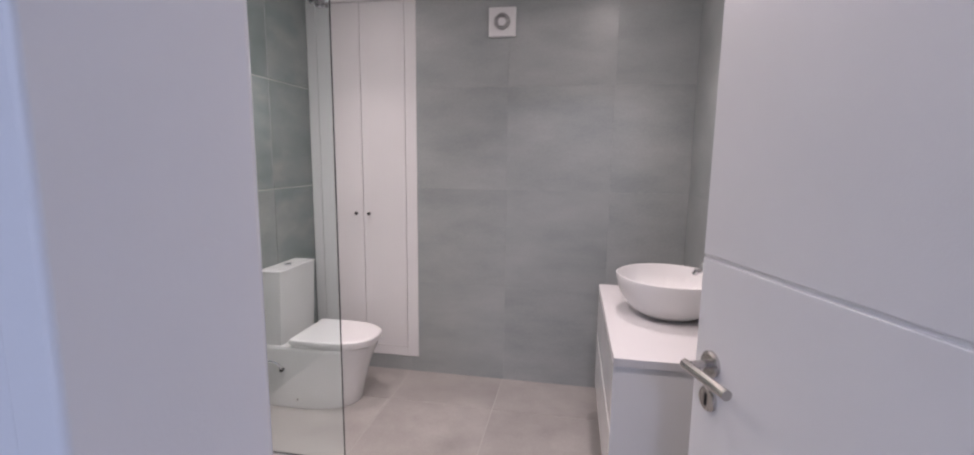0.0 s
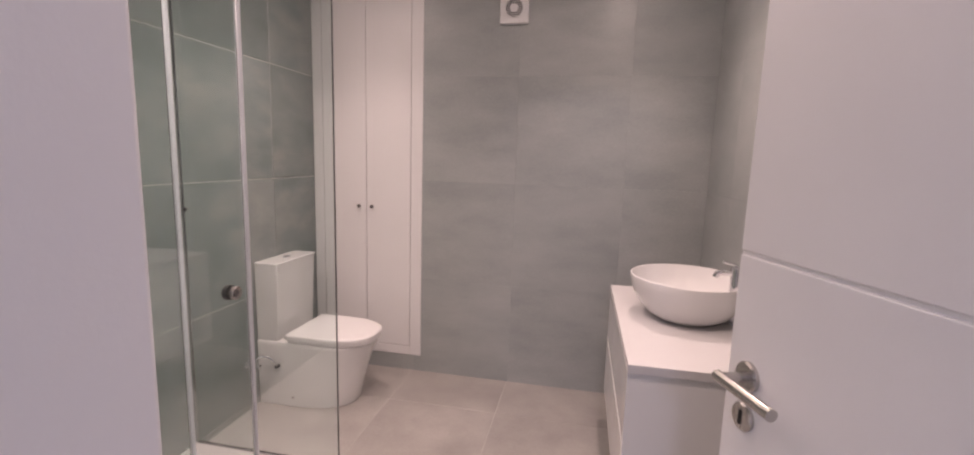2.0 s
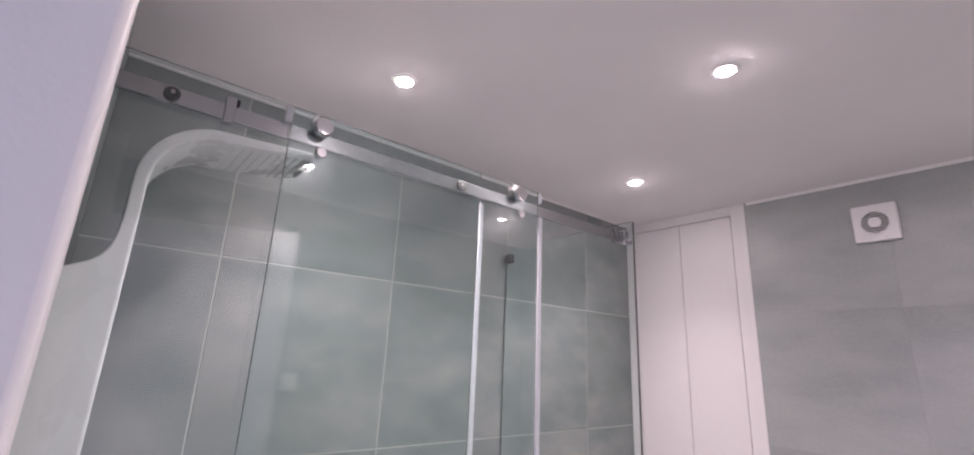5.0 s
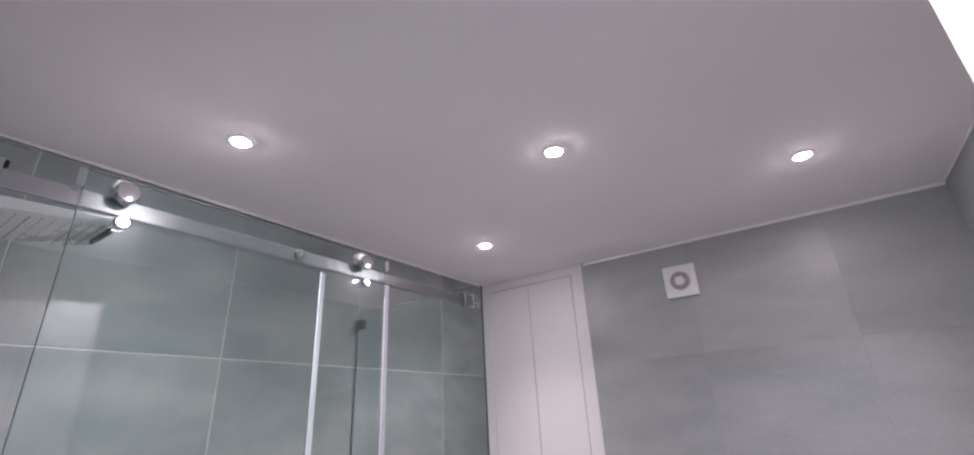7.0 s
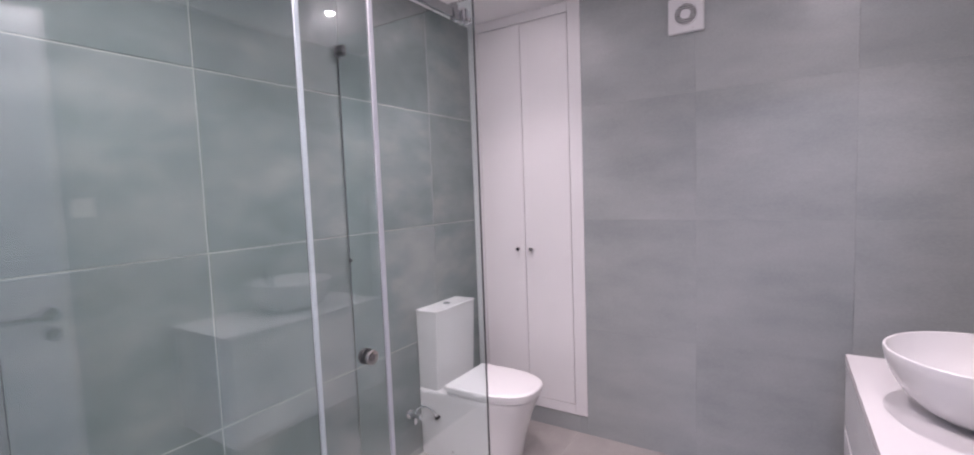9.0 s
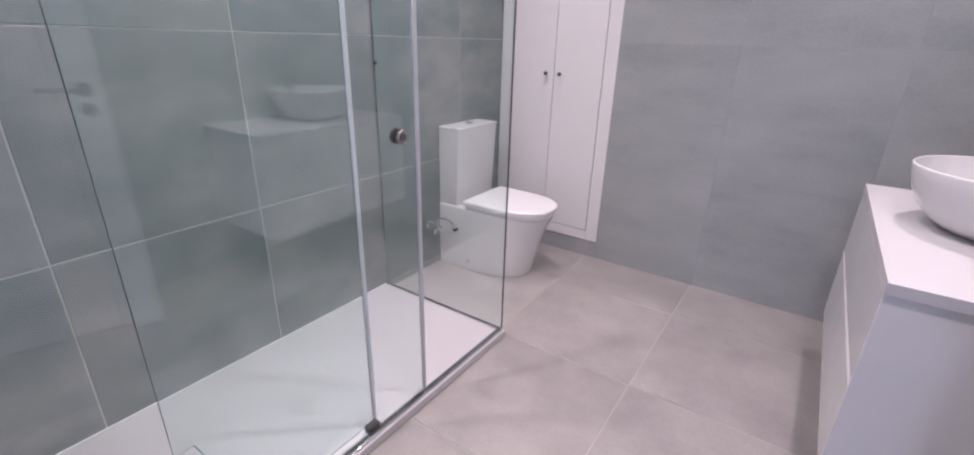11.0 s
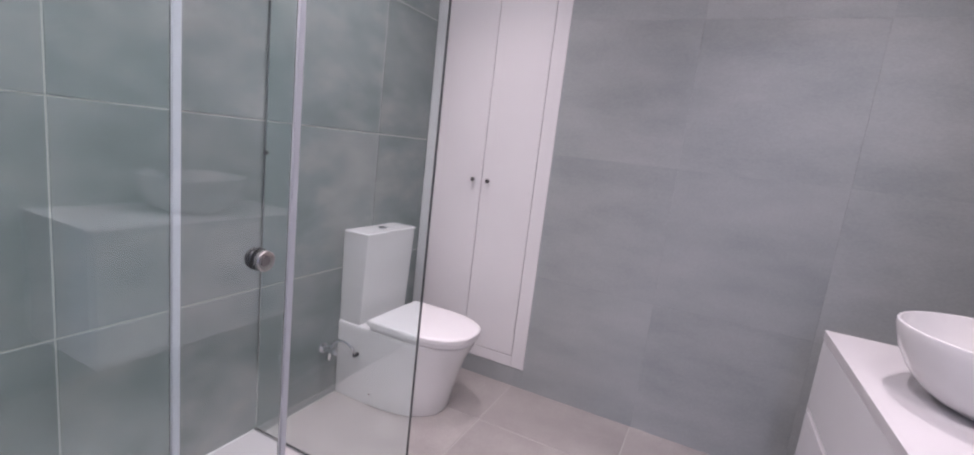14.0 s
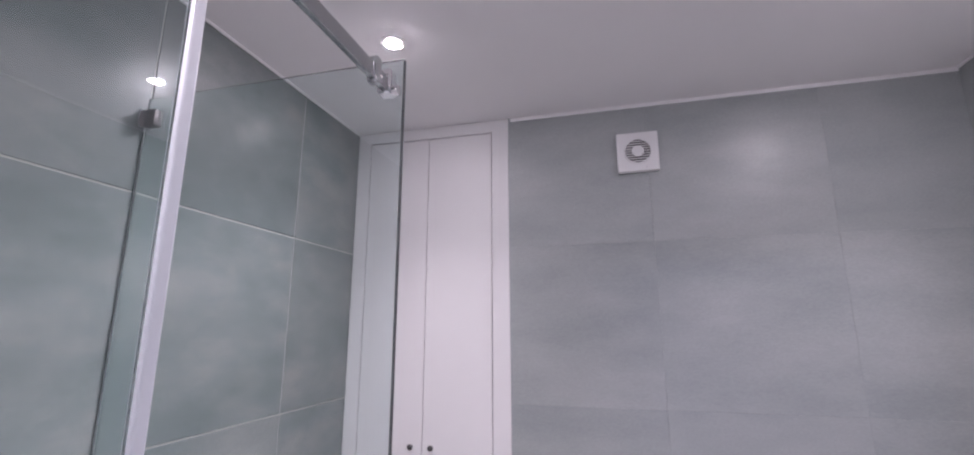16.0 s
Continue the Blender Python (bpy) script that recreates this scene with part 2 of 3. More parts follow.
structure("wall_hall_east", boxed(HALL_EAST, HALL_EAST + 0.1, HALL_SOUTH - 0.1, WALL_HALL, 0, CEILING), WALL_PAINT, "plain white hallway end wall", "wall")
structure("ceiling", boxed(WEST, EAST, SOUTH - T, NORTH + 0.02, CEILING, CEILING + 0.08), CEILING_PAINT, "flat white plasterboard ceiling with round downlights", "ceiling")
structure("ceiling_hall", boxed(HALL_WEST, HALL_EAST, HALL_SOUTH, WALL_HALL, CEILING, CEILING + 0.08), CEILING_PAINT, "flat white hallway ceiling", "ceiling")
floor = structure("floor", boxed(WEST - 0.1, EAST + 0.1, WALL_HALL, NORTH + 0.1, -0.12, -G), GROUT_FLOOR, "warm grey square porcelain floor tiles with pale joints", "floor")
structure("floor_hall", boxed(HALL_WEST, HALL_EAST, HALL_SOUTH, WALL_HALL, -0.12, -0.001), FLOOR_TILE, "warm grey hallway floor", "floor")
bm = bmesh.new()
box(bm, 0.715, EAST, NORTH - 0.012, NORTH, CEILING - 0.016, CEILING - 0.0005, 0.003)
box(bm, WEST, WEST + 0.009, SOUTH, NORTH - 0.02, CEILING - 0.009, CEILING - 0.0005, 0.003)
box(bm, EAST - 0.009, EAST, SOUTH, NORTH - 0.01, CEILING - 0.009, CEILING - 0.0005, 0.003)
structure("trim", bm, CEILING_PAINT, "thin white sealant bead along the ceiling edge", "trim")

# ---- doorway and door ----
bm = bmesh.new()
box(bm, JAMB - 0.0295, JAMB, WALL_HALL - 0.02, FACE, 0, DOOR_TOP + 0.03, 0.004, 4)
box(bm, HINGE, HINGE + 0.03, WALL_HALL - 0.02, FACE, 0, DOOR_TOP + 0.03, 0.004, 3)
box(bm, JAMB + 0.0005, HINGE - 0.0005, WALL_HALL - 0.02, FACE - 0.016, DOOR_TOP, DOOR_TOP + 0.03, 0.002)
door_lining = structure("door_frame", bm, DOOR_LACQUER, "white lacquered door lining with rounded casing", "door frame")
for sy0, sy1 in ((WALL_HALL - 0.014, WALL_HALL - 0.0005), (SOUTH - 0.0035, FACE - 0.002)):
    for x0, x1 in ((JAMB - 0.078, JAMB - 0.030), (HINGE + 0.0305, HINGE + 0.078)):
        part("casing", boxed(x0, x1, sy0, sy1, 0, DOOR_TOP + 0.078, bevel=0.006, segments=4), DOOR_LACQUER, door_lining)
    part("casing", boxed(JAMB - 0.0295, HINGE + 0.030, sy0, sy1, DOOR_TOP + 0.0305, DOOR_TOP + 0.078, bevel=0.006, segments=4), DOOR_LACQUER, door_lining)

LEAF, DOOR_OPEN = 0.750, 71.4
door = thing("door_1", "open white lacquered door with a single horizontal groove", "door", (HINGE - 0.006, FACE - 0.006, 0.008), -DOOR_OPEN)
door["kind"] = "structure"
# leaf runs to -x from the hinge; the hall face looks to -y
GROOVE = 1.19
part("leaf_upper", boxed(-LEAF, 0, -0.04, 0, GROOVE + 0.003, DOOR_TOP - 0.014, bevel=0.003), DOOR_LACQUER, door)
part("leaf_lower", boxed(-LEAF, 0, -0.04, 0, 0, GROOVE - 0.003, bevel=0.003), DOOR_LACQUER, door)
part("leaf_core", boxed(-LEAF + 0.002, -0.002, -0.037, -0.003, 0.01, DOOR_TOP - 0.03), DOOR_LACQUER, door)
for side, face in ((-1, -0.04), (1, 0.0)):
    hx, hz = -LEAF + 0.055, 0.985
    rose = part("rose", turned(bmesh.new(), [(0, 0), (0.026, 0), (0.026, side * 0.006), (0.023, side * 0.009), (0, side * 0.009)], (hx, face, hz), "y"), STEEL, door, "round brushed steel handle rose")
    bm = bmesh.new()
    tube(bm, [(hx, face + side * 0.005, hz), (hx, face + side * 0.045, hz)], 0.0085)
    tube(bm, [(hx - 0.010, face + side * 0.052, hz), (hx + 0.12, face + side * 0.052, hz)], 0.0098, 20)
    part("lever", bm, STEEL, door, "brushed steel lever handle")
    key = part("key_rose", turned(bmesh.new(), [(0, 0), (0.025, 0), (0.025, side * 0.005), (0.022, side * 0.008), (0, side * 0.008)], (hx, face, hz - 0.072), "y"), STEEL, door, "round steel key escutcheon")
    part("keyhole", boxed(hx - 0.004, hx + 0.004, face + min(side * 0.0075, side * 0.0088), face + max(side * 0.0075, side * 0.0088), hz - 0.085, hz - 0.06), BLACK, key)
for z in (0.22, 1.03, 1.82):
    part("hinge", turned(bmesh.new(), [(0, 0), (0.007, 0), (0.007, 0.09), (0, 0.09)], (0.004, 0.004, z), "z", 14), STEEL, door)
part("latch_plate", boxed(-LEAF - 0.001, -LEAF + 0.002, -0.031, -0.009, 0.86, 1.09, bevel=0.0008), STEEL, door, "steel latch plate in the door edge")


# ---- built-in cupboard ----
def cupboard():
    c = thing("built_in_cupboard", "tall white built-in cupboard with two closed flat doors", "cupboard")
    f0, f1 = NORTH - 0.012, NORTH + 0.012
    x0, x1, z0, z1 = 0.002, 0.705, 0.10, CEILING - 0.002
    d0, d1, b0, b1 = 0.066, 0.632, 0.158, 2.303
    part("stile", boxed(x0, d0 - 0.002, f0, f1, z0, z1, bevel=0.002), LACQUER, c)
    part("stile", boxed(d1 + 0.002, x1, f0, f1, z0, z1, bevel=0.002), LACQUER, c)
    part("rail", boxed(d0 - 0.0019, d1 + 0.0019, f0, f1, b1 + 0.002, z1, bevel=0.0015), LACQUER, c)
    part("rail", boxed(d0 - 0.0019, d1 + 0.0019, f0, f1, z0, b0 - 0.002, bevel=0.0015), LACQUER, c)
    # coloured near-black so that the door gaps read as shaded
    part("carcass", boxed(x0 + 0.002, x1 - 0.012, NORTH + 0.03, NORTH + 0.42, z0 + 0.002, z1), GAP_SHADE, c)
    mid = (d0 + d1) / 2 - 0.002
    for a, b, k in ((d0 + 0.0015, mid - 0.0015, mid - 0.042), (mid + 0.0015, d1 - 0.0015, mid + 0.042)):
        d = part("cupboard_door", boxed(a, b, f0 + 0.002, f1 + 0.008, b0 + 0.0015, b1 - 0.0015, bevel=0.0015), LACQUER, c)
        part("knob", turned(bmesh.new(), [(0, 0), (0.005, 0), (0.005, -0.010), (0.011, -0.016), (0.0115, -0.022), (0.008, -0.026), (0, -0.027)], (k, f0 + 0.002, 1.03), "y", 20), DARK_STEEL, d, "small round dark steel knob")


cupboard()


# ---- toilet ----
def d_ring(x0, x1, cy, half, z, n=30, power=2.4, front=0.24):
    """A plan outline with a straight back and a rounded front."""
    front = min(front, x1 - x0 - 0.01)
    pts = [(x0, cy - half, z)]
    for k in range(n + 1):
        a = -math.pi / 2 + math.pi * k / n
        c, s = math.cos(a), math.sin(a)
        pts.append((x1 - front + front * abs(c) ** (2 / power), cy + half * math.copysign(abs(s) ** (2 / power), s), z))
    pts.append((x0, cy + half, z))
    return pts


def toilet():
    cy = 3.0
    t = thing("toilet", "white ceramic close-coupled toilet with its lid closed", "toilet", (0, cy, 0))
    rings = []
    for z, x1, half, front in ((0.0, 0.488, 0.165, 0.33), (0.012, 0.495, 0.168, 0.33), (0.10, 0.510, 0.170, 0.32), (0.20, 0.536, 0.172, 0.30), (0.27, 0.560, 0.171, 0.30), (0.33, 0.588, 0.174, 0.26), (0.349, 0.594, 0.175, 0.26), (0.355, 0.590, 0.172, 0.26)):
        rings.append(d_ring(0.004, x1, 0, half, z, front=front))
    part("pan", loft(rings), CERAMIC, t, "fully skirted white ceramic pan")
    rings = []
    for z, x1, hw in ((0.356, 0.116, 0.165), (0.364, 0.120, 0.168), (0.760, 0.135, 0.174)):
        rings.append([(0.004, -hw, z), (x1 - 0.012, -hw, z), (x1 - 0.003, -hw + 0.003, z), (x1, -hw + 0.012, z), (x1, hw - 0.012, z), (x1 - 0.003, hw - 0.003, z), (x1 - 0.012, hw, z), (0.004, hw, z)])
    part("cistern", loft(rings), CERAMIC, t, "white ceramic cistern")
    part("cistern_lid", boxed(0.003, 0.137, -0.1755, 0.1755, 0.7605, 0.773, bevel=0.003, segments=3), CERAMIC, t)
    b = part("flush_button", turned(bmesh.new(), [(0, 0), (0.021, 0), (0.021, 0.004), (0.018, 0.006), (0, 0.006)], (0.072, 0, 0.773), "z", 28), CHROME, t, "round chrome dual flush button")
    part("button_split", boxed(0.058, 0.092, -0.0008, 0.0008, 0.7788, 0.7798), BLACK, b)
    part("seat", loft([d_ring(0.185, 0.599, 0, 0.174, 0.3565, front=0.26), d_ring(0.183, 0.604, 0, 0.177, 0.3605, front=0.26), d_ring(0.183, 0.605, 0, 0.178, 0.3725, front=0.26), d_ring(0.184, 0.604, 0, 0.177, 0.3736, front=0.26)]), SEAT_PLASTIC, t)
    part("lid", loft([d_ring(0.170, 0.606, 0, 0.178, 0.3742, front=0.26), d_ring(0.168, 0.608, 0, 0.180, 0.3760, front=0.26), d_ring(0.168, 0.609, 0, 0.180, 0.3945, front=0.26), d_ring(0.172, 0.603, 0, 0.176, 0.4000, front=0.26), d_ring(0.19, 0.58, 0, 0.16, 0.4015, front=0.25)]), SEAT_PLASTIC, t, "closed white lid with a rounded front")
    part("fixing_cap", turned(bmesh.new(), [(0, 0), (0.008, 0), (0.007, -0.004), (0, -0.005)], (0.20, -0.167, 0.055), "y", 16), CHROME, t)


toilet()


def angle_valve():
    v = thing("angle_valve", "chrome angle stop valve with a bent supply pipe", "valve", (0, 2.738, 0.250))
    part("rosette", turned(bmesh.new(), [(0, 0), (0.024, 0), (0.022, 0.006), (0.012, 0.010), (0, 0.010)], (0.001, 0, 0), "x", 24), CHROME, v)
    part("body", tube(bmesh.new(), [(0.008, 0, 0), (0.060, 0, 0)], 0.012), CHROME, v)
    part("handle", turned(bmesh.new(), [(0, 0), (0.015, 0), (0.016, 0.014), (0.012, 0.022), (0, 0.022)], (0.060, 0, 0), "x", 18), CHROME, v)
    part("drop_nut", turned(bmesh.new(), [(0, 0), (0.010, 0), (0.010, -0.030), (0.007, -0.034), (0, -0.034)], (0.040, 0, -0.010), "z", 6), CHROME, v)
    arc = [(0.040 + 0.045 * (1 - math.cos(math.pi * k / 12)), 0.006 + 0.060 * k / 12, 0.012 + 0.046 * math.sin(math.pi * k / 12) - 0.030 * k / 12) for k in range(13)]
    part("pipe", tube(bmesh.new(), arc, 0.0070), CHROME, v, "bent chrome supply pipe")
    part("pipe_nut", turned(bmesh.new(), [(0, 0), (0.010, 0), (0.010, 0.022), (0, 0.022)], (0.130, 0.058, -0.018), "y", 16), BLACK, v, "dark rubber pipe seal")


angle_valve()

# ---- shower ----
TRAY_Y0, TRAY_Y1, TRAY_X1, TRAY_Z = SOUTH + 0.003, 2.412, 0.712, 0.032


def shower_tray():
    t = thing("shower_tray", "low white resin shower tray with a square drain cover", "shower tray", (0, 0, 0.001))
    bm = bmesh.new()
    h0, h1, k0, k1 = 0.280, 0.470, 1.205, 1.328
    g = 0.003
    box(bm, 0.002, TRAY_X1, TRAY_Y0, k0 - g, 0, TRAY_Z, 0.003)
    box(bm, 0.002, TRAY_X1, k1 + g, TRAY_Y1, 0, TRAY_Z, 0.003)
    part("tray", bm, TRAY_RESIN, t)
    part("tray_strip", boxed(0.002, h0 - g, k0 - g - 0.003, k1 + g + 0.003, 0, TRAY_Z - 0.0004), TRAY_RESIN, t)
    part("tray_strip", boxed(h1 + g, TRAY_X1 - 0.003, k0 - g - 0.003, k1 + g + 0.003, 0, TRAY_Z - 0.0004), TRAY_RESIN, t)
    # shade round the drain cover put into the pit's colour
    part("drain_pit", boxed(h0 - g, h1 + g, k0 - g, k1 + g, 0, 0.020), GAP_SHADE, t)
    part("drain_cover", boxed(h0, h1, k0, k1, 0.0205, TRAY_Z - 0.001, bevel=0.001), TRAY_RESIN, t, "square white drain cover")


shower_tray()
bm = bmesh.new()
box(bm, 0.0005, 0.006, TRAY_Y0, 2.394, TRAY_Z + 0.0012, TRAY_Z + 0.006, 0.002)
box(bm, 0.0065, 0.64, TRAY_Y0 - 0.002, TRAY_Y0 + 0.003, TRAY_Z + 0.0012, TRAY_Z + 0.006, 0.002)
structure("trim_tray", bm, PLASTIC, "thin white sealant bead between tray and tiles", "trim")


def pane(name, bm, parent, label=""):
    ob = part(name, bm, GLASS, parent, label)
    ob.visible_shadow = False
    return ob


def shower_enclosure():
    s = thing("shower_enclosure", "frameless clear glass shower enclosure, its sliding door half open", "shower screen", (0, 0, TRAY_Z))
    base = -TRAY_Z
    fixed = pane("fixed_pane", boxed(0.648, 0.656, SOUTH + 0.006, 1.705, 0.014, 2.045 + base, bevel=0.0008, segments=1), s, "fixed clear glass pane")
    slide = pane("sliding_door", boxed(0.680, 0.688, 1.170, 1.911, 0.016, 2.028 + base, bevel=0.0008, segments=1), s, "clear glass sliding door")
    side = pane("side_pane", boxed(0.006, 0.698, 2.398, 2.406, 0.010, 2.040 + base, bevel=0.0008, segments=1), s, "clear glass return pane")
    part("edge_gasket", boxed(0.6983, 0.7000, 2.3980, 2.4060, 0.012, 2.038 + base), GASKET, side)
    part("edge_gasket", boxed(0.0032, 0.0058, 2.398, 2.406, 0.25, 1.965 + base), GASKET, side)
    part("edge_seal", boxed(0.645, 0.659, 1.7055, 1.720, 0.012, 1.950 + base, bevel=0.003), SEAL, fixed, "milky plastic edge seal")
    part("edge_seal", boxed(0.676, 0.692, 1.9115, 1.927, 0.016, 1.950 + base, bevel=0.003), SEAL, slide, "milky plastic edge seal")
    part("edge_seal", boxed(0.678, 0.690, 1.9115, 1.925, 1.995 + base, 2.026 + base, bevel=0.002), SEAL, slide)
    part("edge_seal", boxed(0.678, 0.690, 1.1560, 1.1696, 1.990 + base, 2.026 + base, bevel=0.002), SEAL, slide)
    part("top_rail", boxed(0.662, 0.674, SOUTH + 0.002, 2.396, 1.957 + base, 1.990 + base, bevel=0.0015), ALUMINIUM, s, "satin aluminium top rail")
    part("wall_bracket", boxed(0.6565, 0.679, SOUTH + 0.001, SOUTH + 0.022, 1.948 + base, 1.999 + base, bevel=0.003), CHROME, s)
    part("corner_bracket", boxed(0.655, 0.684, 2.366, 2.3975, 1.950 + base, 2.004 + base, bevel=0.004), CHROME, s)
    part("corner_bolt", turned(bmesh.new(), [(0, 0), (0.012, 0), (0.011, 0.012), (0, 0.014)], (0.684, 2.383, 1.960 + base), "x", 20), CHROME, s)
    for y in (1.056, 2.330):
        st = part("rail_stop", boxed(0.657, 0.679, y - 0.010, y + 0.010, 1.951 + base, 2.006 + base, bevel=0.003), ALUMINIUM, s)
        part("buffer", boxed(0.660, 0.676, y + 0.0102, y + 0.016, 1.990 + base, 2.005 + base, bevel=0.002), BLACK, st)
    for y in (1.233, 1.826):
        r = part("roller", turned(bmesh.new(), [(0, 0), (0.019, 0), (0.021, 0.004), (0.021, 0.016), (0.018, 0.020), (0, 0.021)], (0.6885, y, 1.996 + base), "x", 28), CHROME, slide, "chrome roller cap riding on the rail")
        part("wheel", turned(bmesh.new(), [(0, 0), (0.020, 0), (0.020, 0.017), (0, 0.017)], (0.6625, y, 2.011 + base), "x", 24), STEEL, r)
        part("lower_stop", turned(bmesh.new(), [(0, 0), (0.012, 0), (0.013, 0.004), (0.013, 0.014), (0.010, 0.018), (0, 0.018)], (0.6885, y + 0.002, 1.936 + base), "x", 24), CHROME, slide)
    for y in (0.960, 1.625):
        c = part("clamp", turned(bmesh.new(), [(0, 0), (0.0135, 0), (0.0135, 0.0045), (0.012, 0.0054), (0, 0.0054)], (0.6742, y, 1.974 + base), "x", 28), GASKET, fixed, "round dark bolt on the rail")
        part("bolt_cap", turned(bmesh.new(), [(0, 0), (0.0125, 0), (0.0120, 0.0012), (0, 0.0015)], (0.6782, y, 1.9770 + base), "x", 24), STEEL, c)
    # pull knob through the sliding pane
    k = part("pull_knob", turned(bmesh.new(), [(0, 0), (0.017, 0), (0.0200, 0.003), (0.0200, 0.012), (0.0178, 0.014), (0.0125, 0.011), (0, 0.010)], (0.6885, 1.852, 0.945 + base), "x", 36), STEEL, slide, "round brushed steel pull knob")
    part("knob_face", turned(bmesh.new(), [(0, 0.0103), (0.0100, 0.0110), (0.0095, 0.0122), (0, 0.0125)], (0.6885, 1.852, 0.945 + base), "x", 32), DARK_STEEL, k)
    part("knob_washer", turned(bmesh.new(), [(0, 0), (0.0215, 0), (0.0215, -0.014), (0.019, -0.018), (0, -0.018)], (0.6795, 1.852, 0.945 + base), "x", 32), BLACK, k, "black rubber washer")
    part("floor_track", boxed(0.684, 0.704, SOUTH + 0.003, 2.397, 0.0012, 0.0115, bevel=0.002), ALUMINIUM, s, "slim aluminium track on the tray edge")
    part("side_track", boxed(0.004, 0.6835, 2.394, 2.410, 0.0012, 0.0098, bevel=0.0015), ALUMINIUM, s)
    part("floor_guide", boxed(0.657, 0.6838, 1.668, 1.712, 0.0015, 0.026, bevel=0.0015), BLACK, s, "black plastic floor guide")
    for z, h in ((1.985, 0.021),):
        w = part("wall_clip", boxed(0.0015, 0.045, 2.388, 2.416, z - h + base, z + h + base, bevel=0.003), DARK_STEEL, side, "square dark steel wall clip")
        part("clip_plate", boxed(0.001, 0.006, 2.380, 2.424, z - h - 0.002 + base, z + h + 0.002 + base, bevel=0.001), CHROME, w)
    part("stud", turned(bmesh.new(), [(0, 0), (0.008, 0), (0.007, -0.008), (0, -0.009)], (0.016, 2.3978, 1.093 + base), "y", 16), BLACK, side)


shower_enclosure()


def shower_column():
    c = thing("shower_column", "white wall-mounted shower column curving over into a flat head", "shower column", (0.35, SOUTH, 0))
    half = 0.098

    def plate(outer, inner, x0, x1):
        """A bent plate from its outer and inner lines in the y-z plane."""
        bm = bmesh.new()
        lo = [[bm.verts.new((x, y, z)) for y, z in line] for x in (x0, x1) for line in (outer, inner)]
        a, b, d, e = lo
        n = len(a)
        for k in range(n - 1):
            bm.faces.new((a[k], a[k + 1], d[k + 1], d[k]))
            bm.faces.new((b[k], e[k], e[k + 1], b[k + 1]))
            bm.faces.new((a[k], b[k], b[k + 1], a[k + 1]))
            bm.faces.new((d[k], d[k + 1], e[k + 1], e[k]))
        bm.faces.new((a[0], d[0], e[0], b[0]))
        bm.faces.new((a[-1], b[-1], e[-1], d[-1]))
        bmesh.ops.recalc_face_normals(bm, faces=bm.faces)
        rim = [ed for ed in bm.edges if len(ed.link_faces) == 2 and ed.calc_face_angle(0) > 0.9]
        bmesh.ops.bevel(bm, geom=rim, offset=0.004, segments=2, profile=0.5, affect="EDGES")
        return bm

    outer, inner, top, y0, th, r = [], [], 2.024, 0.083, 0.026, 0.155
    for z in (1.00, 1.4, 1.78):
        outer.append((y0, z))
        inner.append((y0 + th, z))
    for k in range(13):
        a = math.pi - math.pi / 2 * k / 12
        outer.append((y0 + r + r * math.cos(a), top - r + r * math.sin(a)))
        inner.append((y0 + r + (r - th) * math.cos(a), top - r + (r - th) * math.sin(a)))
    outer += [(0.353, top + 0.006), (0.458, top + 0.012)]
    inner += [(0.353, top - th + 0.010), (0.458, top - th + 0.030)]
    part("panel", plate(outer, inner, -half - 0.032, half), COLUMN_WHITE, c, "curved white coated plate")
    shoulder = [(0.0005, 0.92), (0.0005, 1.660), (0.020, 1.668), (0.045, 1.680), (0.062, 1.694), (0.074, 1.716), (0.080, 1.745), (0.0825, 1.775)]
    front = [(0.1070, z) for _, z in shoulder]
    part("back_box", plate(shoulder, front, -half - 0.0326, half + 0.0006), COLUMN_WHITE, c)
    bm = bmesh.new()
    for i in range(10):
        for j in range(10):
            x, y = -0.110 + 0.02 * i, 0.238 + 0.021 * j
            z = top - th + (0.004 if y < 0.303 else 0.006 + (y - 0.303) * 0.1)
            turned(bm, [(0.0017, 0.006), (0.0017, -0.002), (0.0010, -0.003)], (x, y, z), "z", 6)
    nozzles = part("nozzles", bm, STEEL, c, "rows of small rubber spray nozzles")
    nozzles["kind"] = "stuff"
    # solid near-black bar, the slot's shade given as colour
    part("overflow_slot", boxed(-0.06, 0.06, 0.441, 0.449, top - th + 0.012, top - th + 0.024), GAP_SHADE, c)
    for z in (1.195,):
        part("tap_knob", turned(bmesh.new(), [(0, 0), (0.022, 0), (0.022, 0.03), (0.019, 0.034), (0, 0.034)], (0.03, y0 + th, z), "y", 28), CHROME, c, "round chrome mixer knob")


shower_column()


